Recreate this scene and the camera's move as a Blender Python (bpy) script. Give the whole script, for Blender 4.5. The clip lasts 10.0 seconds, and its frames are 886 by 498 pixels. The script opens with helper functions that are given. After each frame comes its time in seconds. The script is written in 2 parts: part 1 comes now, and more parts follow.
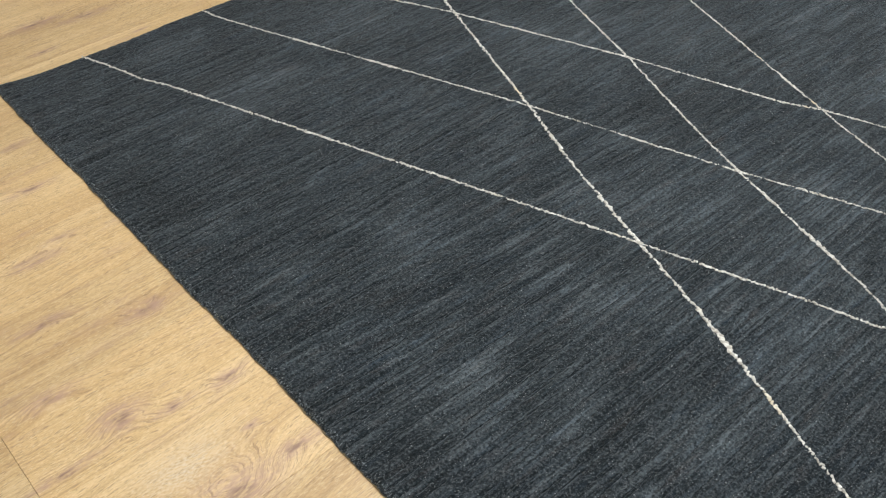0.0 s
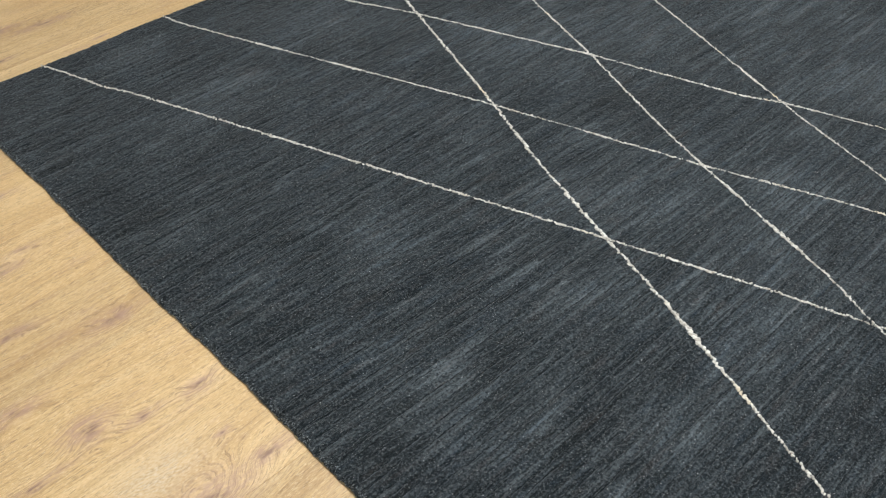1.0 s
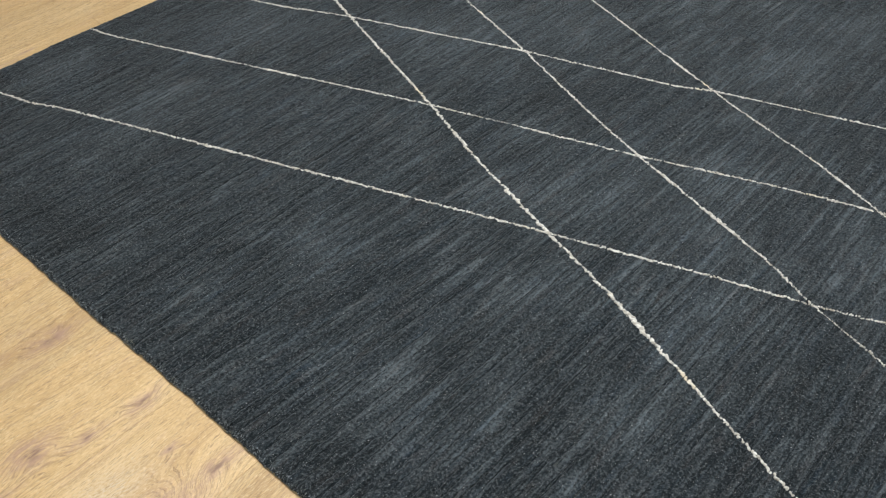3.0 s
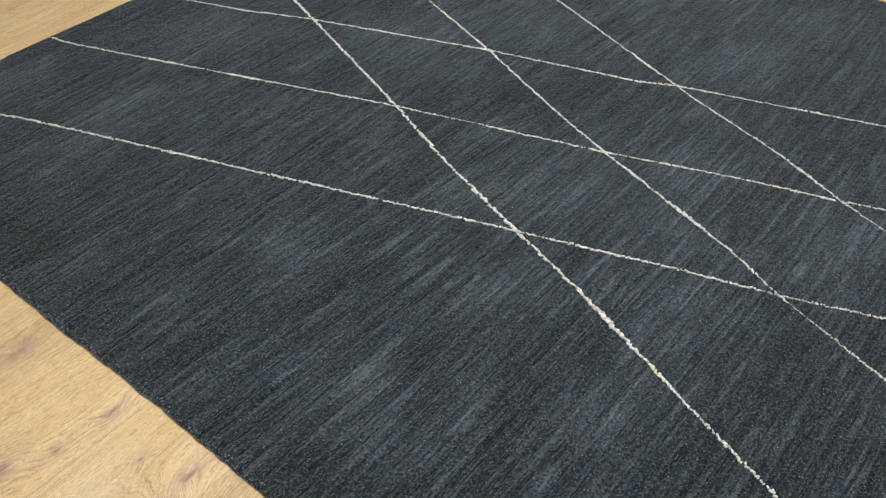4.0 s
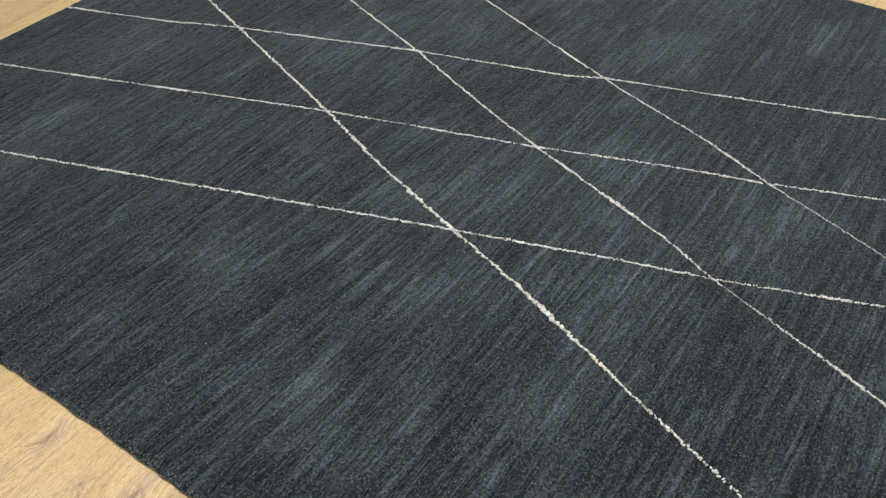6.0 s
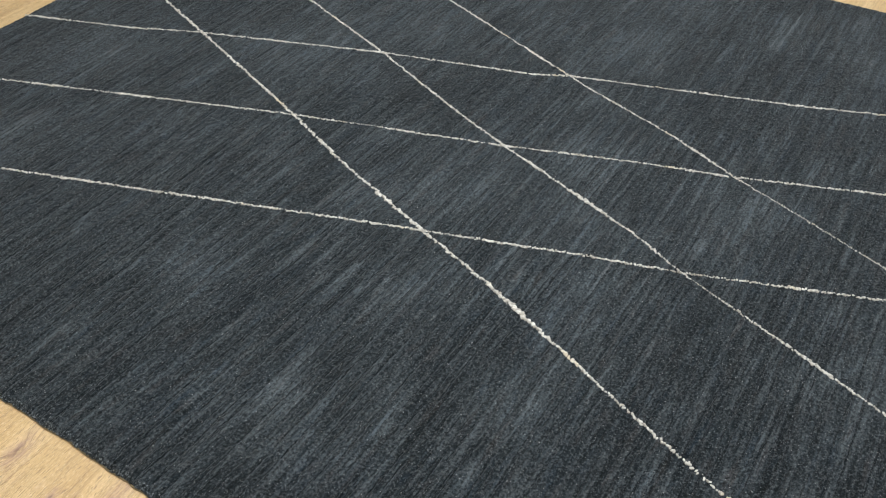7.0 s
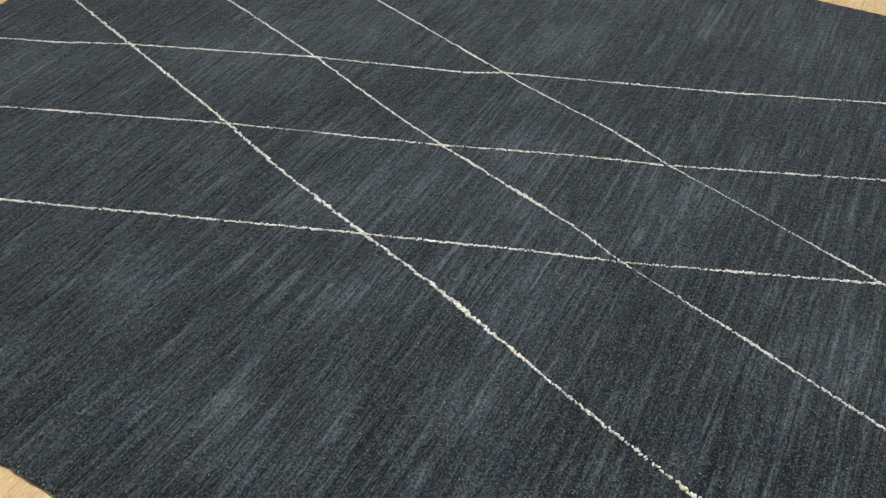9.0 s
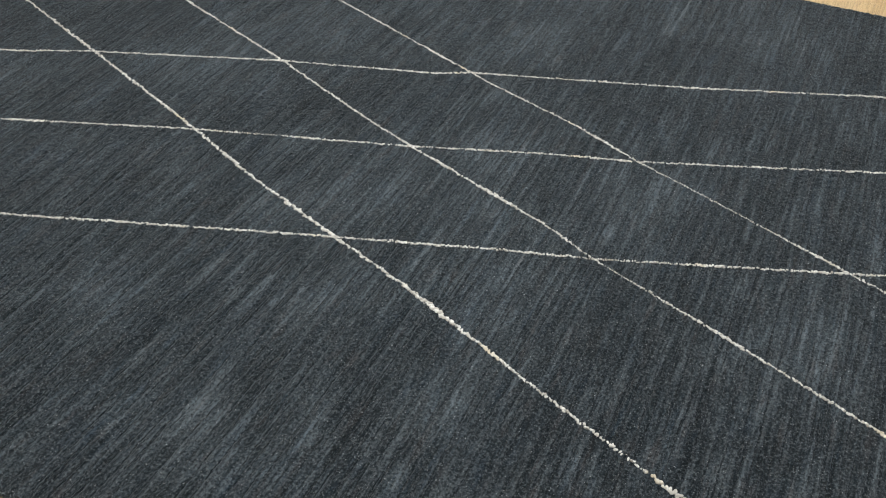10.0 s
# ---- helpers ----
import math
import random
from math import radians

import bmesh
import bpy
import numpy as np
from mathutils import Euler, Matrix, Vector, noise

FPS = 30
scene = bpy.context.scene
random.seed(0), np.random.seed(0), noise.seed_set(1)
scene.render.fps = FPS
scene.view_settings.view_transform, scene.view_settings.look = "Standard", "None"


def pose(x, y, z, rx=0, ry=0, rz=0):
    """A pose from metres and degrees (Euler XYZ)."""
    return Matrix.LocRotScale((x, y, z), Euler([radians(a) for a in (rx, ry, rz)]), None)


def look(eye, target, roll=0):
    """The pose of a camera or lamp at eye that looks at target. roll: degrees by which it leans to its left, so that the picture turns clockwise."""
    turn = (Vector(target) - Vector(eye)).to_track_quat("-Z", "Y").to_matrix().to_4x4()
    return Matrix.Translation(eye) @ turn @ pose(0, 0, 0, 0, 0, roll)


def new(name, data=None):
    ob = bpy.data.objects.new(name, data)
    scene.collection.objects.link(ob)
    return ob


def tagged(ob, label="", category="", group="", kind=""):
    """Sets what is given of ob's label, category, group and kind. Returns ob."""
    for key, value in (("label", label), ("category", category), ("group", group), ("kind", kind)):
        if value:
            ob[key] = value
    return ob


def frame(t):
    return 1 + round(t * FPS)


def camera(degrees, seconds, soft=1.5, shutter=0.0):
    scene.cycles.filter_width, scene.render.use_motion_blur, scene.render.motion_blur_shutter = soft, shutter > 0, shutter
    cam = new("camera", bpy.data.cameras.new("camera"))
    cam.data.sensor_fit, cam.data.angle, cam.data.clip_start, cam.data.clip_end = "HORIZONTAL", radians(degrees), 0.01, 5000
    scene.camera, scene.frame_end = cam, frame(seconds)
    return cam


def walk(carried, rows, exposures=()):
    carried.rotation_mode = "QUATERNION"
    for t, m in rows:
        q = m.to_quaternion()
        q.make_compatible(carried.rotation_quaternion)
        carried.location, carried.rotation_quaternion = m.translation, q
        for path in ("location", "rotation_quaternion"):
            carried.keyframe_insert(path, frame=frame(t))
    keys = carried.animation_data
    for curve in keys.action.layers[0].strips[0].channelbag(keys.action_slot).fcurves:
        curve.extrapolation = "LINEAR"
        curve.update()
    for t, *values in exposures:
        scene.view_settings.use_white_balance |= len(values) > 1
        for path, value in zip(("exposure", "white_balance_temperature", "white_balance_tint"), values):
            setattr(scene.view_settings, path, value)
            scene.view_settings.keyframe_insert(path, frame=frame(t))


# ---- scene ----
# ---- camera ----
cam = camera(51.72, 10.0, soft=1.15)
RUG_TOP = 0.0105
# seconds, eye x, y, height over the rug, yaw, pitch, roll
ROWS = [
    (0.0, -0.4137, -2.0333, 1.1527, -41.17, -42.94, -0.92),
    (0.5, -0.4122, -2.0354, 1.1521, -42.45, -42.91, -0.87),
    (1.0, -0.4111, -2.0372, 1.1515, -43.65, -42.88, -0.79),
    (1.5, -0.4099, -2.0388, 1.1508, -44.70, -42.86, -0.72),
    (2.0, -0.4083, -2.0404, 1.1509, -45.73, -42.85, -0.69),
    (2.5, -0.4055, -2.0421, 1.1508, -46.84, -42.86, -0.68),
    (4.0, -0.3976, -2.0497, 1.1511, -50.34, -42.88, -0.71),
    (4.5, -0.3952, -2.0523, 1.1517, -51.47, -42.89, -0.71),
    (5.0, -0.3927, -2.0552, 1.1519, -52.58, -42.89, -0.73),
    (5.5, -0.3902, -2.0584, 1.1504, -53.77, -42.85, -0.75),
    (7.0, -0.3851, -2.0674, 1.1436, -57.23, -42.66, -0.66),
    (7.5, -0.3840, -2.0697, 1.1415, -58.29, -42.60, -0.61),
    (8.0, -0.3820, -2.0721, 1.1404, -59.31, -42.59, -0.63),
    (8.5, -0.3803, -2.0749, 1.1410, -60.41, -42.60, -0.69),
    (9.0, -0.3783, -2.0778, 1.1420, -61.59, -42.63, -0.73),
    (9.5, -0.3765, -2.0799, 1.1421, -62.69, -42.64, -0.70),
    (10.0, -0.3755, -2.0824, 1.1417, -63.75, -42.60, -0.69),
]
EXPOSURES = [(0.0, 0.0), (2.5, -0.04), (5.0, -0.08), (10.0, -0.10)]
walk(cam, [(t, pose(x, y, z + RUG_TOP, 90 + pitch, 0, yaw) @ pose(0, 0, 0, 0, 0, roll)) for t, x, y, z, yaw, pitch, roll in ROWS],
     EXPOSURES)

# ---- light ----
ROOM = (-2.6, 3.8, -4.4, 2.8, 2.7)  # x0, x1, y0, y1, height
FILL_HOLE = (-1.8, 3.0, 0.95, 2.35)  # unseen opening added in the south wall for fill: x0, x1, z0, z1
TOP_HOLE = (0.3, 1.7, -1.95, -0.55)  # unseen opening added over the rug for its main lamp: x0, x1, y0, y1

world = bpy.data.worlds.new("daylight")
scene.world = world
world.use_nodes = True
wn = world.node_tree
sky = wn.nodes.new("ShaderNodeTexSky")
sky.sky_type, sky.sun_disc = "NISHITA", False
sky.sun_elevation, sky.sun_rotation = radians(30), radians(16)
wn.links.new(sky.outputs[0], wn.nodes["Background"].inputs[0])
wn.nodes["Background"].inputs[1].default_value = 0.1

sun = new("sun", bpy.data.lights.new("sun", "SUN"))
sun.data.energy, sun.data.angle, sun.data.color = 0.8, radians(12), (1.0, 0.97, 0.93)
sun.matrix_world = look((0, 0, 0), (-0.25, -0.85, -0.5))


def window_light(name, place, target, width, height, watts, colour):
    lamp = bpy.data.lights.new(name, "AREA")
    lamp.shape, lamp.size, lamp.size_y, lamp.energy, lamp.color = "RECTANGLE", width, height, watts, colour
    ob = new(name, lamp)
    ob.matrix_world = look(place, target)


COOL = (0.93, 0.97, 1.0)
zm = (FILL_HOLE[2] + FILL_HOLE[3]) / 2
# fill lamp added in the south opening, with no known source
window_light("window_light", ((FILL_HOLE[0] + FILL_HOLE[1]) / 2, ROOM[2] - 0.1, zm), ((FILL_HOLE[0] + FILL_HOLE[1]) / 2, 0, zm - 0.4),
             FILL_HOLE[1] - FILL_HOLE[0], FILL_HOLE[3] - FILL_HOLE[2], 40, COOL)
# added overhead lamp, no known source; placed to suit the rug's brightness
window_light("rooflight_light", ((TOP_HOLE[0] + TOP_HOLE[1]) / 2, (TOP_HOLE[2] + TOP_HOLE[3]) / 2, ROOM[4] + 0.1), ((TOP_HOLE[0] + TOP_HOLE[1]) / 2, (TOP_HOLE[2] + TOP_HOLE[3]) / 2 + 0.001, 0),
             TOP_HOLE[1] - TOP_HOLE[0], TOP_HOLE[3] - TOP_HOLE[2], 108, COOL)


# ---- materials ----
class Nodes:
    """A short way to write a node material."""

    def __init__(self, name):
        self.mat = bpy.data.materials.new(name)
        self.mat.use_nodes = True
        self.tree = self.mat.node_tree
        self.bsdf = self.tree.nodes["Principled BSDF"]

    def put(self, socket, value):
        if isinstance(value, bpy.types.NodeSocket):
            self.tree.links.new(value, socket)
        elif value is not None:
            socket.default_value = value

    def add(self, kind, outlet=0, settings=None, **inputs):
        node = self.tree.nodes.new(kind)
        if settings:
            node.operation = settings["operation"]
            if settings.get("use_clamp"):
                node.use_clamp = True
        for key, value in inputs.items():
            self.put(node.inputs[int(key[1:])] if key[0] == "i" and key[1:].isdigit() else node.inputs[key], value)
        return node.outputs[outlet]

    def math(self, op, a, b=None, c=None, clamp=False):
        return self.add("ShaderNodeMath", 0, {"operation": op, "use_clamp": clamp}, i0=a, i1=b, i2=c)

    def where(self):
        return self.add("ShaderNodeNewGeometry", "Position")

    def split(self, vector):
        node = self.tree.nodes.new("ShaderNodeSeparateXYZ")
        self.tree.links.new(vector, node.inputs[0])
        return node.outputs

    def join(self, x, y, z=0.0):
        return self.add("ShaderNodeCombineXYZ", 0, None, i0=x, i1=y, i2=z)

    def scaled(self, vector, x, y, z=1.0):
        return self.add("ShaderNodeVectorMath", 0, {"operation": "MULTIPLY"}, i0=vector, i1=(x, y, z))

    def noise(self, vector, scale=1.0, detail=2.0, rough=0.5, distort=0.0):
        return self.add("ShaderNodeTexNoise", 0, None, Vector=vector, Scale=scale, Detail=detail, Roughness=rough, Distortion=distort)

    def ramp(self, value, *stops):
        node = self.tree.nodes.new("ShaderNodeValToRGB")
        self.tree.links.new(value, node.inputs[0])
        e = node.color_ramp.elements
        while len(e) < len(stops):
            e.new(0.5)
        for k, (at, c) in enumerate(stops):
            e[k].position = at
            e[k].color = (c, c, c, 1) if isinstance(c, (int, float)) else (*c, 1)
        return node.outputs[0]

    def mix(self, factor, a, b, blend="MIX"):
        node = self.tree.nodes.new("ShaderNodeMix")
        node.data_type, node.blend_type = "RGBA", blend
        for socket, value in ((node.inputs[0], factor), (node.inputs[6], a), (node.inputs[7], b)):
            if isinstance(value, tuple) and len(value) == 3:
                value = (*value, 1)
            self.put(socket, value)
        return node.outputs[2]

    def bump(self, height, strength, distance, normal=None):
        return self.add("ShaderNodeBump", 0, None, Strength=strength, Distance=distance, Height=height, Normal=normal)

    def done(self, colour, rough, normal=None, **more):
        if isinstance(colour, tuple):
            colour = (*colour, 1)
        self.put(self.bsdf.inputs["Base Color"], colour)
        self.put(self.bsdf.inputs["Roughness"], rough)
        self.put(self.bsdf.inputs["Normal"], normal)
        for key, value in more.items():
            self.put(self.bsdf.inputs[key.replace("_", " ")], value)
        return self.mat


# knots and brown smears of the boards beside the rug: x, y, half length, half width
KNOTS = [
    (-0.155, -1.280, 0.065, 0.038), (-0.222, -1.040, 0.036, 0.024), (-0.149, -1.077, 0.030, 0.010),
    (-0.224, -0.768, 0.042, 0.012), (-0.079, -0.855, 0.036, 0.018), (-0.109, -0.575, 0.030, 0.009),
    (-0.168, -0.606, 0.045, 0.013), (-0.056, -0.230, 0.040, 0.010), (0.202, 0.246, 0.060, 0.016),
    (-0.078, -1.190, 0.014, 0.007), (-0.050, -1.085, 0.030, 0.014), (-0.050, -1.270, 0.050, 0.014),
    (-0.089, -0.395, 0.045, 0.011), (-0.290, -0.930, 0.040, 0.016),
    (0.158, 0.100, 0.035, 0.008), (0.389, 0.036, 0.020, 0.006), (0.318, 0.200, 0.070, 0.014), (-0.330, -1.078, 0.060, 0.007),
]


def oak_material():
    """Oak laminate: boards run along x, tone by board, long flat grain that is swept aside by knots."""
    n = Nodes("oak")
    at = n.where()
    x, y, _ = n.split(at)
    rnd = n.add("ShaderNodeObjectInfo", "Random")
    shift = n.math("MULTIPLY", rnd, 37.0)
    px = n.math("ADD", x, shift)

    def along(fx, fy, seed=0.0, detail=2.0, rough=0.5, across=y):
        return n.noise(n.join(n.math("MULTIPLY", px, fx), n.math("MULTIPLY", across, fy), n.math("ADD", shift, seed)), 1.0, detail, rough)

    drift = along(1.7, 5.0)
    ripple = along(9.0, 34.0, 5.0)
    # the grain's level across the board, a slope on which each knot is a small hill
    level = n.math("ADD", y, n.math("MULTIPLY", n.math("SUBTRACT", drift, 0.5), 0.075))
    level = n.math("ADD", level, n.math("MULTIPLY", n.math("SUBTRACT", ripple, 0.5), 0.0075))
    stain = eye = None
    wob = n.math("MULTIPLY", n.math("SUBTRACT", n.noise(n.scaled(at, 16.0, 40.0), 1.0, 3.0, 0.55), 0.5), 1.5)
    for k, (kx, ky, kl, kw) in enumerate(KNOTS):
        dx = n.math("DIVIDE", n.math("SUBTRACT", x, kx), kl)
        dy = n.math("DIVIDE", n.math("SUBTRACT", y, ky), kw)
        d2 = n.math("ADD", n.math("MULTIPLY", dx, dx), n.math("MULTIPLY", dy, dy))
        d2 = n.math("MAXIMUM", n.math("ADD", d2, n.math("MULTIPLY", n.math("MULTIPLY", wob, 0.35 if kw > 0.03 else 1.0), n.math("SQRT", d2))), 0.0)
        near = n.math("EXPONENT", n.math("MULTIPLY", d2, -0.5))
        hill = kw * (2.2 if kw > 0.03 else 1.2) * (-1 if k % 2 else 1)
        level = n.math("ADD", level, n.math("MULTIPLY", near, hill))
        stain = near if stain is None else n.math("MAXIMUM", stain, near)
        core = n.math("EXPONENT", n.math("MULTIPLY", d2, -6.0))
        eye = core if eye is None else n.math("MAXIMUM", eye, core)
    rings = along(0.9, 80.0, 1.0, 2.0, 0.55, level)
    fine = along(6.0, 300.0, 2.0, 3.0, 0.65, level)
    pores = along(55.0, 640.0, 3.0, 2.0, 0.6, level)
    grit = along(150.0, 560.0, 6.0, 2.0, 0.7)
    broad = along(2.2, 11.0, 4.0, 3.0, 0.6)
    smudge = along(6.0, 26.0, 9.0, 4.0, 0.65)
    fleck = along(70.0, 190.0, 12.0, 2.0, 0.6)
    rag = n.noise(n.scaled(at, 42.0, 120.0), 1.0, 3.0, 0.65)
    # dark growth lines, close together, that come and go
    phase = n.math("ADD", n.math("DIVIDE", level, 0.0085), n.math("MULTIPLY", along(5.0, 60.0, 14.0), 1.3))
    vein = n.math("ABSOLUTE", n.math("SUBTRACT", n.math("FRACT", phase), 0.5))
    patchy = along(4.5, 42.0, 3.5, 3.0, 0.65)
    strong = n.math("MAXIMUM", n.ramp(patchy, (0.46, 0.0), (0.60, 0.55)), n.ramp(stain, (0.08, 0.0), (0.5, 0.9)))
    colour = n.ramp(broad, (0.32, (0.55, 0.360, 0.170)), (0.50, (0.63, 0.435, 0.216)), (0.68, (0.70, 0.505, 0.270)))
    colour = n.mix(n.ramp(rings, (0.32, 0.45), (0.46, 0.0), (0.56, 0.0), (0.68, 0.25)), colour, (0.47, 0.305, 0.145))
    colour = n.mix(n.ramp(fine, (0.36, 0.50), (0.46, 0.0)), colour, (0.39, 0.25, 0.12))
    colour = n.mix(n.ramp(fine, (0.55, 0.0), (0.70, 0.35)), colour, (0.78, 0.60, 0.34))
    colour = n.mix(n.math("MULTIPLY", n.ramp(vein, (0.03, 0.75), (0.14, 0.0)), n.math("MULTIPLY", strong, n.ramp(fleck, (0.38, 0.2), (0.55, 1.0)))), colour, (0.28, 0.175, 0.10))
    colour = n.mix(n.ramp(pores, (0.34, 0.75), (0.42, 0.0)), colour, (0.27, 0.165, 0.085))
    colour = n.mix(n.ramp(grit, (0.56, 0.0), (0.68, 0.5)), colour, (0.84, 0.69, 0.44))
    colour = n.mix(n.ramp(grit, (0.34, 0.45), (0.44, 0.0)), colour, (0.36, 0.23, 0.12))
    colour = n.mix(n.math("MULTIPLY", n.ramp(smudge, (0.55, 0.0), (0.72, 0.5)), n.ramp(rag, (0.40, 0.3), (0.58, 1.0))), colour, (0.44, 0.285, 0.20))
    colour = n.mix(n.math("MULTIPLY", n.ramp(stain, (0.2, 0.0), (0.9, 0.72)), n.ramp(rag, (0.38, 0.2), (0.60, 1.0))), colour, (0.41, 0.26, 0.20))
    colour = n.mix(n.math("MULTIPLY", n.ramp(eye, (0.30, 0.0), (0.95, 0.75)), n.ramp(rag, (0.40, 0.3), (0.58, 1.0))), colour, (0.22, 0.135, 0.10))
    # a bleached, cloudy figure beside the large knot, some floor sheen put into its colour
    bx, by = n.math("DIVIDE", n.math("ADD", x, 0.195), 0.075), n.math("DIVIDE", n.math("ADD", y, 1.19), 0.04)
    bleached_sheen = n.math("EXPONENT", n.math("MULTIPLY", n.math("ADD", n.math("MULTIPLY", bx, bx), n.math("MULTIPLY", by, by)), -1.0))
    colour = n.mix(n.math("MULTIPLY", bleached_sheen, n.ramp(grit, (0.42, 0.1), (0.58, 0.75))), colour, (0.68, 0.57, 0.42))
    tone = n.math("ADD", n.math("MULTIPLY", rnd, 0.12), 0.895)
    colour = n.mix(1.0, colour, n.join(tone, tone, tone), "MULTIPLY")
    rough = n.math("ADD", n.math("MULTIPLY", fine, 0.16), 0.36)
    height = n.math("ADD", n.math("ADD", n.math("MULTIPLY", fine, 0.5), n.math("MULTIPLY", grit, 0.7)), n.math("MULTIPLY", n.ramp(pores, (0.26, 0.0), (0.40, 1.0)), 0.7))
    return n.done(colour, rough, n.bump(height, 0.6, 0.0011), Specular_IOR_Level=0.45)


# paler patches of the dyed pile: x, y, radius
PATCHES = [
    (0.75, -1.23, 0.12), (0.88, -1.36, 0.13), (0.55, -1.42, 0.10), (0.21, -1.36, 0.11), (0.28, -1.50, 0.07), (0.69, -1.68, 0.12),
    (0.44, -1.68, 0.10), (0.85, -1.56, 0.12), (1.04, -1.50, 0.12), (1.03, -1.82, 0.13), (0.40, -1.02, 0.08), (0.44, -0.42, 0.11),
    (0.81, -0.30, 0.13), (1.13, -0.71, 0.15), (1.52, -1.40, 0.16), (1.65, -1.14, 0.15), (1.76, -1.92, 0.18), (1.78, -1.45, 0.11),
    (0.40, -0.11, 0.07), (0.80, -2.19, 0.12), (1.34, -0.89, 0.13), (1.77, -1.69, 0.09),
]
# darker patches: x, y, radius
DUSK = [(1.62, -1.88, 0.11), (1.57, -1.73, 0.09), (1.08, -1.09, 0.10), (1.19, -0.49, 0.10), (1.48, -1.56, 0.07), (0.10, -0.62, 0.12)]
# the plainest gaps between the rows, their shade put into the colour: x, y, half length
GAP_SHADE = [
    (0.303, -1.075, 0.047), (0.430, -1.193, 0.055), (0.280, -1.224, 0.035), (0.341, -1.284, 0.032), (0.380, -1.256, 0.060), (0.426, -1.305, 0.026),
    (0.071, -1.294, 0.050), (0.138, -1.254, 0.060), (0.328, -1.376, 0.032), (0.215, -1.480, 0.043), (0.275, -1.513, 0.045), (0.338, -1.548, 0.029),
    (0.415, -1.523, 0.031), (0.231, -1.532, 0.018), (0.853, -1.248, 0.080), (0.912, -1.410, 0.038), (0.325, -1.607, 0.040), (0.087, -0.963, 0.060),
    (0.040, -0.877, 0.033), (0.822, -1.516, 0.055), (0.838, -1.434, 0.050), (0.333, -1.678, 0.042),
]


def weft_bow(x, y):
    """How far the weft sags at a point of the plan: most across the middle, straight towards the ends."""
    return math.exp(-(((y + 1.22) / 0.22) ** 2)) * (0.055 * x - 0.008 * x * x)



def pile_material():
    """Hand-loomed wool pile: slate blue-grey, grainy, with painted shade in the gaps and paler rows along the weft."""
    n = Nodes("slate_wool")
    at = n.where()
    x, y0, _ = n.split(at)
    grain = n.noise(at, 235.0, 3.0, 0.75)
    tuft = n.noise(n.scaled(at, 95.0, 170.0, 130.0), 1.0, 2.0, 0.7)
    speck = n.noise(at, 430.0, 0.0)
    # the rows waver slowly, and step to and fro by a tuft
    slow = n.math("MULTIPLY", n.math("SUBTRACT", n.noise(n.join(x, y0), 3.5, 2.0), 0.5), 0.0035)
    step = n.math("MULTIPLY", n.math("SUBTRACT", tuft, 0.5), 0.0055)
    far = n.math("DIVIDE", n.math("ADD", y0, 1.22), 0.22)
    bend = n.math("MULTIPLY", n.math("EXPONENT", n.math("MULTIPLY", n.math("MULTIPLY", far, far), -1.0)),
                  n.math("SUBTRACT", n.math("MULTIPLY", x, 0.055), n.math("MULTIPLY", n.math("MULTIPLY", x, x), 0.008)))
    yb = n.math("ADD", y0, bend)
    y = n.math("ADD", yb, n.math("ADD", slow, step))

    def weft(fx, fy, seed, detail=2.0, rough=0.55):
        return n.noise(n.join(n.math("MULTIPLY", x, fx), n.math("MULTIPLY", y, fy), seed), 1.0, detail, rough)

    band = weft(3.6, 26.0, 4.0, 3.0, 0.6)
    row = weft(5.0, 85.0, 1.0)
    gap = weft(5.5, 135.0, 21.0)
    hair = weft(14.0, 225.0, 33.0, 3.0, 0.7)
    tint = weft(10.0, 60.0, 12.0)
    cloud = n.noise(n.join(n.math("MULTIPLY", x, 7.0), n.math("MULTIPLY", y, 11.0), 8.0), 1.0, 3.0, 0.6)

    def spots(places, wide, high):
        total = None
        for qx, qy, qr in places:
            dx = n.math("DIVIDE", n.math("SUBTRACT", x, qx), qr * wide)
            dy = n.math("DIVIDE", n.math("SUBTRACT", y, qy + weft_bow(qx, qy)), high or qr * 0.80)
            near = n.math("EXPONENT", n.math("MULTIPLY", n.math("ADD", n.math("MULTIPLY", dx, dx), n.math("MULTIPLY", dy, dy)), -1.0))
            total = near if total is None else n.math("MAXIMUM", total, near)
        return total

    pale, dusk, split = spots(PATCHES, 1.15, None), spots(DUSK, 1.2, None), spots(GAP_SHADE, 1.10, 0.0055)
    colour = n.ramp(row, (0.35, (0.008, 0.012, 0.014)), (0.50, (0.031, 0.039, 0.044)), (0.63, (0.060, 0.071, 0.077)))
    colour = n.mix(n.ramp(tint, (0.57, 0.0), (0.70, 0.5)), colour, (0.052, 0.044, 0.041))
    colour = n.mix(n.ramp(tint, (0.30, 0.34), (0.42, 0.0)), colour, (0.016, 0.030, 0.048))
    hue = n.noise(n.join(n.math("MULTIPLY", x, 4.0), n.math("MULTIPLY", y, 9.0), 16.0), 1.0, 3.0, 0.6)
    colour = n.mix(n.ramp(hue, (0.50, 0.0), (0.68, 0.16)), colour, (0.022, 0.037, 0.058))
    gain = n.ramp(band, (0.32, 0.54), (0.50, 0.76), (0.68, 1.0))
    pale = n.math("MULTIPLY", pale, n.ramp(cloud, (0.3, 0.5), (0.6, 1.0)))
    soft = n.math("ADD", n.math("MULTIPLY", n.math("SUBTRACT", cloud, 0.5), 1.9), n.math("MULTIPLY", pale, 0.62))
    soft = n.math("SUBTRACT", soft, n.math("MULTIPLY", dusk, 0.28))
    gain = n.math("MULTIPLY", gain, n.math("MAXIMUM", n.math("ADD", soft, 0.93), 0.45))
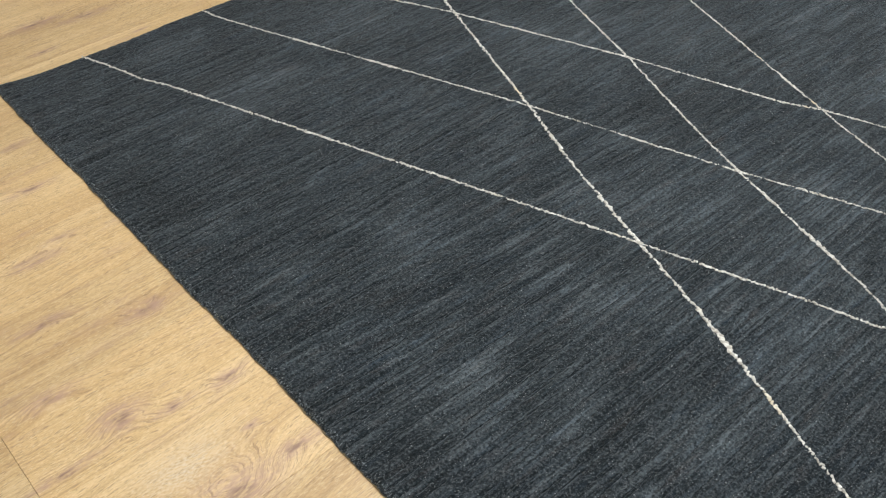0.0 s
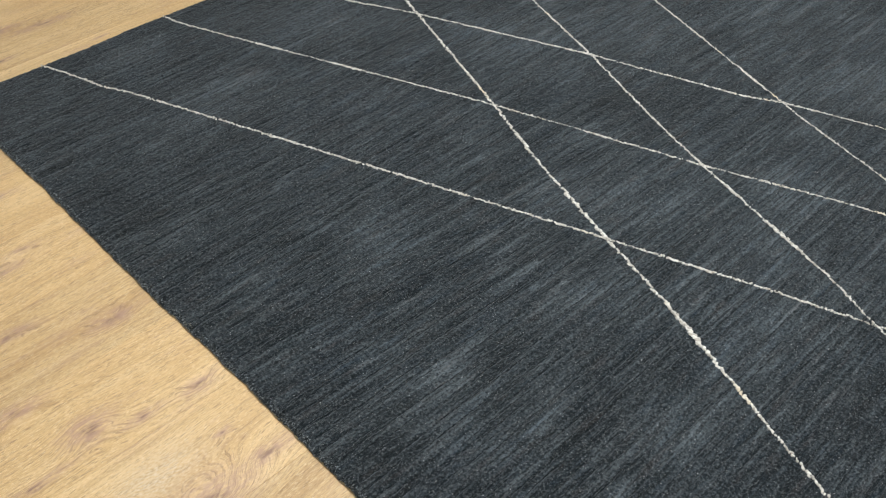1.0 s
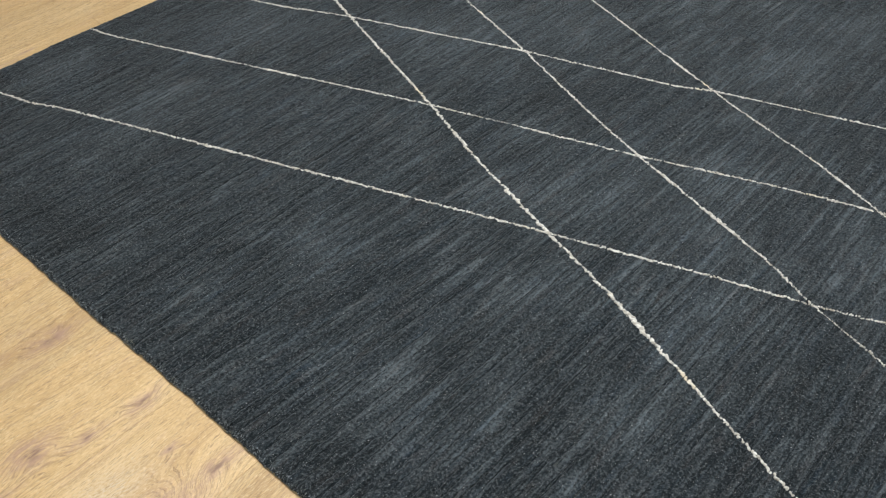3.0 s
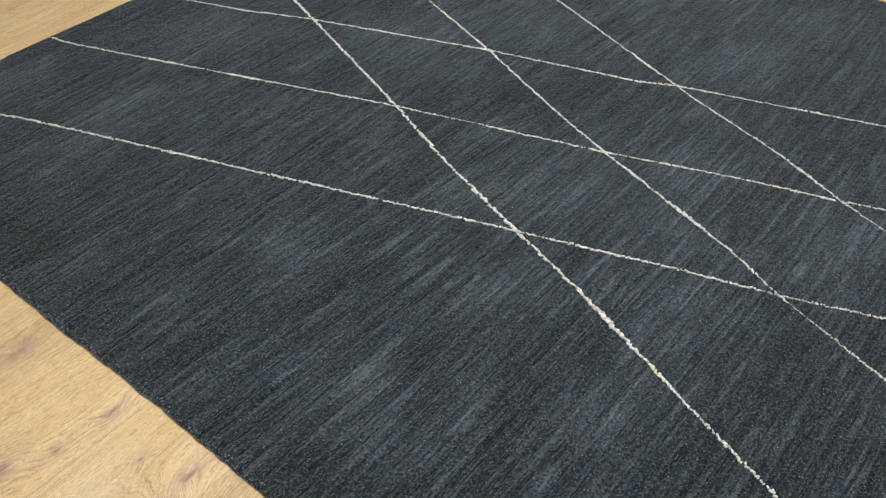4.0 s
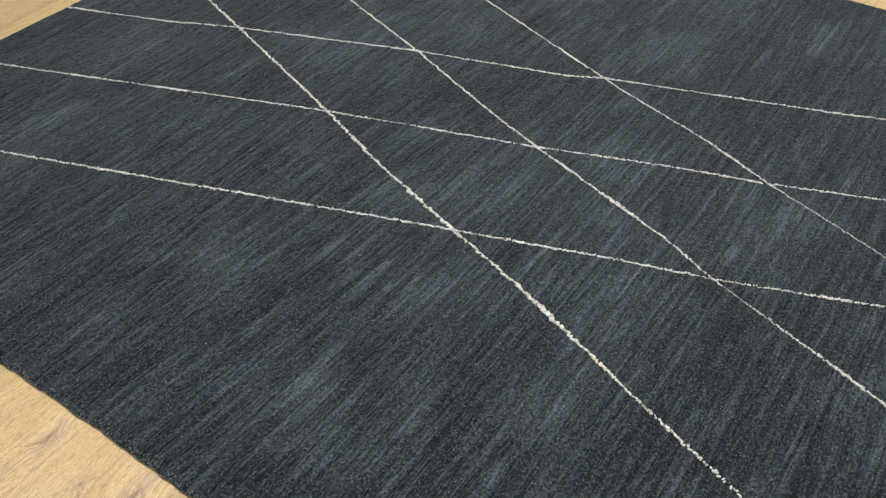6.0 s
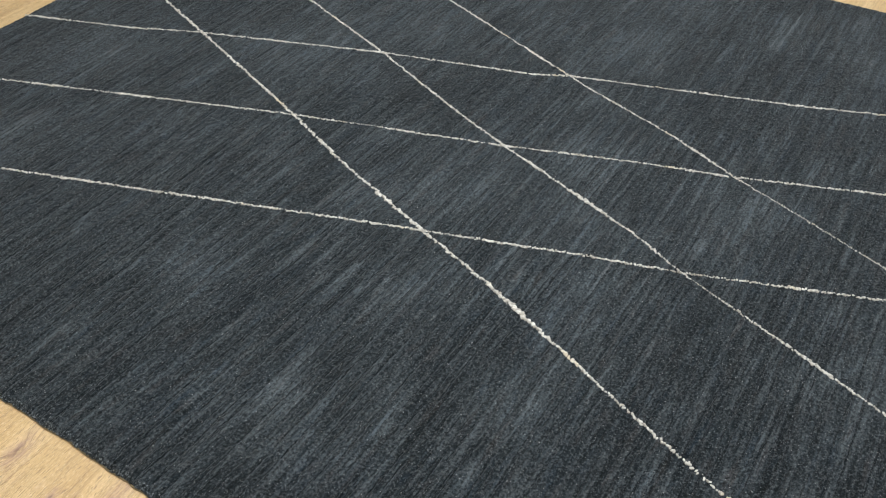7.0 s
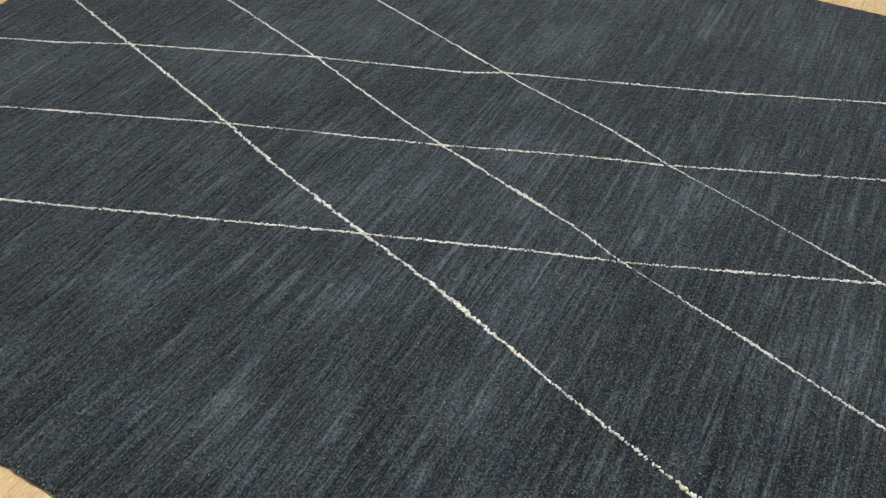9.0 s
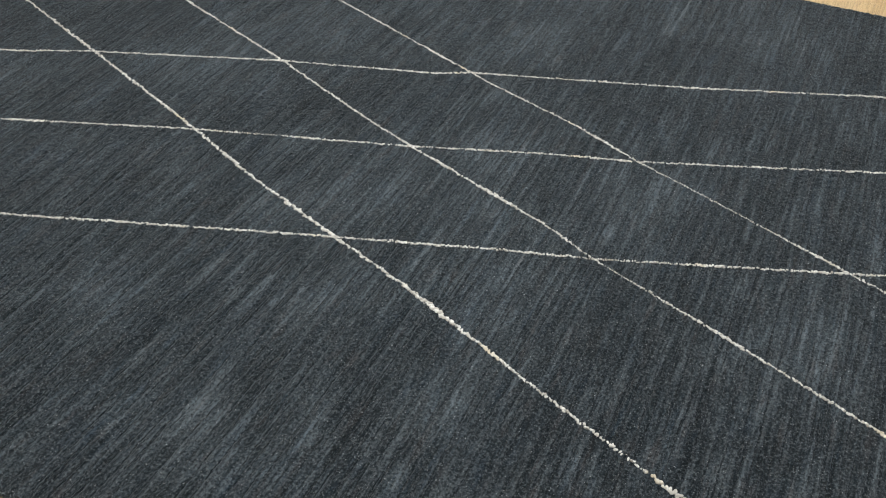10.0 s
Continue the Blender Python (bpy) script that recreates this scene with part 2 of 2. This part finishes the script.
    gain = n.math("MULTIPLY", gain, n.ramp(tuft, (0.32, 0.54), (0.50, 0.80), (0.68, 1.06)))
    gain = n.math("MULTIPLY", gain, n.ramp(hair, (0.37, 0.30), (0.50, 0.88), (0.64, 1.2)))
    gain = n.math("MULTIPLY", gain, 1.60)
    colour = n.mix(1.0, colour, n.join(gain, gain, gain), "MULTIPLY")
    # shade down in the gaps between rows, painted as near-black wool
    colour = n.mix(n.ramp(gap, (0.41, 0.96), (0.49, 0.0)), colour, (0.006, 0.009, 0.011))
    colour = n.mix(n.math("MULTIPLY", n.ramp(split, (0.2, 0.0), (0.7, 0.92)), n.ramp(tuft, (0.40, 1.0), (0.70, 0.6))), colour, (0.006, 0.009, 0.011))
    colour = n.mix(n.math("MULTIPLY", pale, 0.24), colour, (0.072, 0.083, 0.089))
    colour = n.mix(n.ramp(grain, (0.37, 0.85), (0.50, 0.0)), colour, (0.005, 0.007, 0.008))
    colour = n.mix(n.ramp(grain, (0.52, 0.0), (0.66, 0.70)), colour, (0.105, 0.116, 0.122))
    colour = n.mix(n.ramp(speck, (0.775, 0.0), (0.83, 0.8)), colour, (0.34, 0.35, 0.35))
    height = n.math("ADD", n.math("MULTIPLY", grain, 0.9), n.math("MULTIPLY", tuft, 0.9))
    height = n.math("ADD", height, n.ramp(gap, (0.34, 0.0), (0.44, 1.2)))
    return n.done(colour, 0.9, n.bump(height, 0.9, 0.0025), Specular_IOR_Level=0.12, Sheen_Weight=0.22, Sheen_Roughness=0.45,
                  Sheen_Tint=(0.55, 0.62, 0.68, 1.0))


def yarn_material(name, light, dark, scale):
    n = Nodes(name)
    at = n.where()
    tone = n.add("ShaderNodeNewGeometry", "Random Per Island")
    slow = n.noise(at, 14.0, 2.0, 0.6)
    colour = n.mix(tone, light, dark)
    colour = n.mix(n.ramp(slow, (0.60, 0.0), (0.70, 0.7)), colour, tuple(c * k for c, k in zip(light, (0.95, 0.82, 0.60))))
    fibre = n.noise(at, scale, 2.0, 0.6)
    colour = n.mix(n.ramp(fibre, (0.3, 0.4), (0.6, 0.0)), colour, tuple(0.4 * c for c in dark))
    return n.done(colour, 0.85, n.bump(fibre, 0.5, 0.001), Specular_IOR_Level=0.15, Sheen_Weight=0.1)


def plaster_material(name, colour):
    n = Nodes(name)
    at = n.where()
    v = n.noise(at, 3.0, 4.0, 0.6)
    c = n.mix(n.ramp(v, (0.35, 0.0), (0.7, 0.3)), colour, tuple(0.9 * k for k in colour))
    return n.done(c, 0.85, n.bump(n.noise(at, 180.0, 2.0), 0.15, 0.001))


OAK = oak_material()
PILE = pile_material()
IVORY = yarn_material("ivory_yarn", (0.80, 0.78, 0.72), (0.44, 0.41, 0.355), 700.0)
SLATE = yarn_material("slate_yarn", (0.24, 0.27, 0.29), (0.020, 0.026, 0.030), 700.0)
# backing brown, dark enough to carry the rug's contact shade too
SHADED_JUTE = yarn_material("shaded_backing", (0.25, 0.195, 0.11), (0.15, 0.12, 0.07), 500.0)
PLASTER = plaster_material("wall_plaster", (0.80, 0.79, 0.76))
CEIL = plaster_material("ceiling_plaster", (0.82, 0.82, 0.80))
UNDERLAY = plaster_material("underlay", (0.16, 0.14, 0.12))


# ---- building ----
def mesh(name, verts, faces, material, smooth=False):
    me = bpy.data.meshes.new(name)
    me.from_pydata(verts, [], faces)
    me.materials.append(material)
    if smooth:
        me.polygons.foreach_set("use_smooth", [True] * len(me.polygons))
    me.update()
    return me


def part(name, me, parent, label=""):
    ob = new(name, me)
    ob.parent = parent
    return tagged(ob, label)


def box(lo, hi):
    v = [(x, y, z) for x in (lo[0], hi[0]) for y in (lo[1], hi[1]) for z in (lo[2], hi[2])]
    return v, [(0, 1, 3, 2), (4, 6, 7, 5), (0, 4, 5, 1), (2, 3, 7, 6), (0, 2, 6, 4), (1, 5, 7, 3)]


def boxes(name, material, *pairs):
    verts, faces = [], []
    for lo, hi in pairs:
        v, f = box(lo, hi)
        faces += [tuple(i + len(verts) for i in q) for q in f]
        verts += v
    return mesh(name, verts, faces, material)


# ---- room ----
X0, X1, Y0, Y1, HIGH = ROOM
W = 0.2
floor = new("floor", boxes("floor", UNDERLAY, ((X0 - W, Y0 - W, -0.12), (X1 + W, Y1 + W, -0.0085))))
tagged(floor, "pale golden oak laminate floor of long matt boards", "floor", kind="structure")
# the ceiling is unseen; its hole is made up for the overhead lamp
a, b, c, d = TOP_HOLE
tagged(new("ceiling", boxes("ceiling", CEIL, ((X0 - W, Y0 - W, HIGH), (a, Y1 + W, HIGH + 0.15)), ((b, Y0 - W, HIGH), (X1 + W, Y1 + W, HIGH + 0.15)),
                            ((a, Y0 - W, HIGH), (b, c, HIGH + 0.15)), ((a, d, HIGH), (b, Y1 + W, HIGH + 0.15)))),
       "plain white plastered ceiling, unseen, with a square opening added for light", "ceiling", kind="structure")
tagged(new("wall_north", boxes("wall_north", PLASTER, ((X0, Y1, 0), (X1, Y1 + W, HIGH)))), "plain off-white plastered wall", "wall", kind="structure")
tagged(new("wall_west", boxes("wall_west", PLASTER, ((X0 - W, Y0 - W, 0), (X0, Y1 + W, HIGH)))), "plain off-white plastered wall", "wall", kind="structure")
# unseen wall; the wide opening is made up for the fill lamp
a, b, c, d = FILL_HOLE
tagged(new("wall_south", boxes("wall_south", PLASTER, ((X0, Y0 - W, 0), (a, Y0, HIGH)), ((b, Y0 - W, 0), (X1, Y0, HIGH)),
                               ((a, Y0 - W, 0), (b, Y0, c)), ((a, Y0 - W, d), (b, Y0, HIGH)))),
       "plain off-white plastered wall, unseen, with a wide opening added for fill light", "wall", kind="structure")
tagged(new("wall_east", boxes("wall_east", PLASTER, ((X1, Y0 - W, 0), (X1 + W, Y1 + W, HIGH)))), "plain off-white plastered wall", "wall", kind="structure")

# ---- rug ----
RUG_W, RUG_L = 2.011, 2.9


def wave(v, seed, size):
    """A smooth random value from -1 to 1 at v, an array, for bumps about size long."""
    r = np.random.RandomState(seed)
    v = np.asarray(v, dtype=float)
    total = np.zeros_like(v)
    for k in range(6):
        total += np.sin(v * 2 * np.pi / (size * (0.6 + 0.32 * k)) + r.uniform(0, 7)) * (0.5 + 0.1 * k)
    return total / 2.6


def edge_shift(x, y):
    """How far the rug's sides wander from the straight, at points of its plan."""
    left = 0.0034 + 0.0038 * y + 0.0020 * wave(y, 3, 0.30) + 0.0012 * wave(y, 23, 0.055) + 0.0006 * wave(y, 13, 0.021)
    right = 0.004 * wave(y, 4, 0.4) + 0.0007 * wave(y, 14, 0.021)
    far = 0.0035 + 0.004 * wave(x, 5, 0.4) + 0.0007 * wave(x, 15, 0.021)
    far = far + 0.024 * np.exp(-np.clip(x, 0, None) / 0.06)  # the far corner is pulled out a little
    fade = lambda dist: np.clip(1 - dist / 0.25, 0, 1) ** 2
    return left * fade(x) + right * fade(RUG_W - x), far * fade(-y)


def rug_pile():
    nx, ny = 501, 726
    xs, ys = np.linspace(0, RUG_W, nx), np.linspace(0, -RUG_L, ny)
    gx, gy = np.meshgrid(xs, ys)
    r = np.random.RandomState(7)
    rows = np.repeat(r.normal(0, 1, (ny, 26)), 20, axis=1)[:, :nx]
    k = np.ones(25) / 25
    rows = np.apply_along_axis(lambda q: np.convolve(q, k, "same"), 1, rows)
    z = RUG_TOP - 0.0012 + 0.00045 * rows + 0.00075 * r.normal(0, 1, gx.shape).clip(-1.8, 1.8)
    side = np.minimum(np.minimum(gx, RUG_W - gx), np.minimum(-gy, RUG_L + gy))
    z -= 0.0062 * np.clip(1 - side / 0.013, 0, 1) ** 2
    sx, sy = edge_shift(gx, gy)
    jx, jy = r.uniform(-0.0012, 0.0012, gx.shape), r.uniform(-0.0012, 0.0012, gx.shape)
    top = np.stack([gx + sx + jx, gy + sy + jy, z], -1).reshape(-1, 3)
    i = np.arange((ny - 1) * nx).reshape(ny - 1, nx)[:, :-1].ravel()
    quads = np.stack([i, i + nx, i + nx + 1, i + 1], -1)
    ring = np.concatenate([np.arange(nx), nx - 1 + nx * np.arange(1, ny), nx * (ny - 1) + np.arange(nx - 2, -1, -1), nx * np.arange(ny - 2, 0, -1)])
    foot = top[ring].copy()
    foot[:, 2] = 0.0022
    m = len(ring)
    base = len(top) + np.arange(m)
    skirt = np.stack([ring, np.roll(ring, -1), np.roll(base, -1), base], -1)
    verts, quads = np.concatenate([top, foot]), np.concatenate([quads, skirt])
    me = bpy.data.meshes.new("rug_body")
    me.vertices.add(len(verts))
    me.vertices.foreach_set("co", verts.astype(np.float32).ravel())
    me.loops.add(quads.size)
    me.loops.foreach_set("vertex_index", quads.astype(np.int32).ravel())
    me.polygons.add(len(quads))
    me.polygons.foreach_set("loop_start", np.arange(0, quads.size, 4, dtype=np.int32))
    me.polygons.foreach_set("use_smooth", np.ones(len(quads), dtype=bool))
    me.update(calc_edges=True)
    me.materials.append(PILE)
    return me


def rug_backing():
    """The woven backing: a thin sheet whose raw rim shows a little past the pile, here more, there less. The rim's
    brown also stands for the contact shade on the floor.
    """
    count = 580
    rim = []
    for x, y, out in ([(0.0, -RUG_L * k / count, (-1, 0)) for k in range(count)] + [(RUG_W * k / count, -RUG_L, (0, -1)) for k in range(count)]
                      + [(RUG_W, -RUG_L + RUG_L * k / count, (1, 0)) for k in range(count)] + [(RUG_W - RUG_W * k / count, 0.0, (0, 1)) for k in range(count)]):
        sx, sy = edge_shift(np.array([x]), np.array([y]))
        past = 0.0013 + 0.0012 * noise.noise((x * 21, y * 21, 2)) + 0.0009 * noise.noise((x * 110, y * 110, 6))
        rim.append((x + float(sx[0]) + out[0] * past, y + float(sy[0]) + out[1] * past))
    m = len(rim)
    verts = [(x, y, 0.0002) for x, y in rim] + [(x, y, 0.0023) for x, y in rim]
    faces = [tuple(range(m))[::-1], tuple(range(m, 2 * m))] + [(k, (k + 1) % m, m + (k + 1) % m, m + k) for k in range(m)]
    return mesh("backing", verts, faces, SHADED_JUTE)


def tufts(name, spots, material):
    """Small bent tufts of yarn in one mesh. spots: root, way (unit vector), length, thickness."""
    verts, faces = [], []
    for root, way, length, thick in spots:
        way = Vector(way)
        s = way.cross(Vector((0.31, 0.2, 0.93))).normalized() * thick
        u = way.cross(s).normalized() * thick
        o, n = Vector(root), len(verts)
        mid = o + way * length * 0.5
        for c, f in ((o, 0.8), (mid, 1.0)):
            verts += [c + s * f, c + u * f, c - s * f, c - u * f]
        verts.append(o + way * length - Vector((0, 0, 0.15 * length)))
        for k in range(4):
            j = (k + 1) % 4
            faces += [(n + k, n + j, n + 4 + j, n + 4 + k), (n + 4 + k, n + 4 + j, n + 8)]
    return mesh(name, verts, faces, material, True)


# where the lines run thin, and where they are plump: x, y, reach
THIN = [(1.119, -1.853, 0.05), (1.103, -1.926, 0.06), (1.068, -1.999, 0.06), (1.375, -1.534, 0.03), (0.823, -1.773, 0.03), (0.873, -1.925, 0.03),
        (0.808, -1.845, 0.05), (1.015, -1.371, 0.03), (0.911, -1.036, 0.05), (1.074, -0.713, 0.04)]
PLUMP = [(0.685, -1.330, 0.03), (0.723, -1.229, 0.04), (0.966, -1.418, 0.03), (0.911, -1.545, 0.05), (0.997, -1.337, 0.02), (0.60, -1.58, 0.06)]


def fullness(c):
    thin = max(math.exp(-((c.x - x) ** 2 + (c.y - y) ** 2) / (r * r)) for x, y, r in THIN)
    plump = max(math.exp(-((c.x - x) ** 2 + (c.y - y) ** 2) / (r * r)) for x, y, r in PLUMP)
    return 1.0 - 0.42 * thin + 0.20 * plump


def knot_line(name, points, width, seed):
    """A line knotted into the pile: a string of small plump tufts of yarn that steps from row to row."""
    r = random.Random(seed)
    verts, faces = [], []
    pts = [Vector(p) for p in points]
    s0 = 0.0
    for p, q in zip(pts, pts[1:]):
        length = (q - p).length
        way = (q - p) / length
        side = Vector((-way.y, way.x))
        turn = math.atan2(way.y, way.x)
        s = 0.0
        while s < length:
            g = s0 + s
            fade = math.sin(math.pi * min(1.0, max(0.0, s / length)))
            sway = fade * (0.0016 * noise.noise((g * 11, seed, 0)) + 0.0018 * noise.noise((g * 37, seed, 3)))
            sway += 0.0016 * noise.noise((round(g / 0.0105) * 0.73, seed, 7))
            fat = width * (1 + 0.32 * noise.noise((g * 8, seed, 5)) + 0.22 * noise.noise((g * 55, seed, 9)))
            fat *= fullness(p + way * s)
            thin = noise.noise((g * 26, seed, 12))
            if thin < -0.56:
                fat *= 0.45
            for _ in range(2 if fat > width * 1.10 else 1):
                c = p + way * (s + r.uniform(-0.0010, 0.0010)) + side * (sway + r.uniform(-0.26, 0.26) * fat)
                a = turn + r.choice((0.0, 0.8, -0.8)) + r.uniform(-0.6, 0.6)
                ca, sa = math.cos(a), math.sin(a)
                lx, ly = fat * r.uniform(0.36, 0.56), fat * r.uniform(0.24, 0.36)
                z0, z1, n = RUG_TOP - 0.0022, RUG_TOP + r.uniform(-0.0006, 0.0020), len(verts)
                for f, z in ((1.0, z0), (0.95, (z0 + 2 * z1) / 3), (0.6, z1 - 0.0002)):
                    for k in range(7):
                        e = k * 2 * math.pi / 7
                        u, v = lx * f * math.cos(e), ly * f * math.sin(e)
                        verts.append((c.x + u * ca - v * sa, c.y + u * sa + v * ca, z))
                verts.append((c.x, c.y, z1))
                for k in range(7):
                    j = (k + 1) % 7
                    faces += [(n + k, n + j, n + 7 + j, n + 7 + k), (n + 7 + k, n + 7 + j, n + 14 + j, n + 14 + k), (n + 14 + k, n + 14 + j, n + 21)]
            s += width * 0.58 * r.uniform(0.55, 1.4)
        s0 += length
    return mesh(name, verts, faces, IVORY, True)


# the six lines, from the far side to the near one
LINES = [
    ([(0.214, -0.004), (0.248, -0.099), (0.275, -0.198), (0.305, -0.258), (0.645, -1.225), (0.683, -1.334), (0.789, -1.650), (0.831, -1.792), (0.902, -1.983), (1.24, -2.895)], 0.0064),
    ([(0.547, -0.003), (0.567, -0.087), (0.674, -0.382), (0.856, -0.881), (0.998, -1.334), (1.099, -1.615), (1.148, -1.781), (1.57, -2.895)], 0.0055),
    ([(0.845, -0.004), (0.940, -0.283), (1.013, -0.445), (1.174, -0.898), (1.277, -1.253), (1.316, -1.331), (1.462, -1.795), (1.86, -2.895)], 0.0054),
    ([(1.188, -0.004), (0.973, -0.574), (0.856, -0.881), (0.775, -1.073), (0.683, -1.334), (0.623, -1.516), (0.491, -1.851), (0.110, -2.895)], 0.0078),
    ([(1.511, -0.004), (1.174, -0.898), (1.062, -1.163), (0.998, -1.334), (0.884, -1.676), (0.831, -1.792), (0.749, -2.035), (0.440, -2.895)], 0.0060),
    ([(1.824, -0.004), (1.484, -0.893), (1.291, -1.390), (1.215, -1.624), (1.148, -1.781), (1.100, -1.917), (0.740, -2.895)], 0.0052),
]

rug = tagged(new("rug"), "slate blue-grey wool rug with crossing ivory lines on an oak floor", "rug")
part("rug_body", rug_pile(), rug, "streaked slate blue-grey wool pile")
part("backing", rug_backing(), rug, "brownish woven backing whose thin rim also stands for contact shade")
for k, (points, width) in enumerate(LINES):
    part("woven_line", knot_line("woven_line", points, width, k + 1), rug, "wavering ivory yarn line knotted into the pile")


def edge_spots(reach, at, out, seed, long):
    r = random.Random(seed)
    spots = []
    s = 0.0
    while s < reach:
        x, y = at(s)
        sx, sy = edge_shift(np.array([x]), np.array([y]))
        x, y = x + float(sx[0]) - out[0] * 0.003, y + float(sy[0]) - out[1] * 0.003
        bend = r.uniform(-0.7, 0.7)
        way = Vector((out[0] + out[1] * bend, out[1] - out[0] * bend, r.uniform(-0.3, 1.5 if long > 0.8 else 0.4))).normalized()
        thick = r.uniform(0.0006, 0.0012) * (1.4 if r.random() < 0.12 else 1.0)
        spots.append(((x + out[0] * (0.002 - 0.009 * (h := r.random())), y + out[1] * (0.002 - 0.009 * h), 0.0030 + 0.0055 * h), way, long * r.uniform(0.0020, 0.0048), thick))
        s += r.uniform(0.0006, 0.0017)
    return spots


for k, (reach, at, out, long) in enumerate([(RUG_L, lambda s: (0.0, -s), (-1, 0), 1.0), (RUG_L, lambda s: (RUG_W, -s), (1, 0), 0.6),
                                      (RUG_W, lambda s: (s, 0.0), (0, 1), 0.6), (RUG_W, lambda s: (s, -RUG_L), (0, -1), 1.0)]):
    part("frayed_edge", tufts("frayed_edge", edge_spots(reach, at, out, 5 + k, long), SLATE), rug, "frayed dark yarn along the cut edge")

# ---- floor boards ----
BOARD_W, BOARD_L, SEAM_Y, END_X = 0.195, 1.285, -0.528, -0.377
board_meshes = {}


def board_mesh(length):
    key = round(length, 3)
    if key not in board_meshes:
        l, w, h = key / 2, BOARD_W / 2, 0.008
        verts = []
        for end, side, z in ((0.0002, 0.0, -h), (0.0002, 0.0, -0.0006), (0.0008, 0.0004, 0.0)):
            a, b = l - end, w - 0.00012 - side
            verts += [(-a, -b, z), (a, -b, z), (a, b, z), (-a, b, z)]
        faces = [(3, 2, 1, 0), (8, 9, 10, 11)]
        for k in (0, 4):
            faces += [(k + i, k + (i + 1) % 4, k + 4 + (i + 1) % 4, k + 4 + i) for i in range(4)]
        board_meshes[key] = mesh("board", verts, faces, OAK)
    return board_meshes[key]


row0 = math.floor((Y0 - SEAM_Y) / BOARD_W)
row1 = math.ceil((Y1 - SEAM_Y) / BOARD_W)
for row in range(row0, row1):
    y = SEAM_Y + (row + 0.5) * BOARD_W
    # the joint beside the rug lies in the third row from the seam; the others are staggered
    start = END_X + (row + 3) * 0.45 + (0.7 if row > 3 else 0.3 if row < -4 else 0.0)
    x = start - math.ceil((start - X0) / BOARD_L) * BOARD_L
    while x < X1:
        lo, hi = max(x, X0), min(x + BOARD_L, X1)
        if hi - lo > 0.02:
            board = part("board", board_mesh(hi - lo), floor)
            board.location = ((lo + hi) / 2, y, 0)
        x += BOARD_L
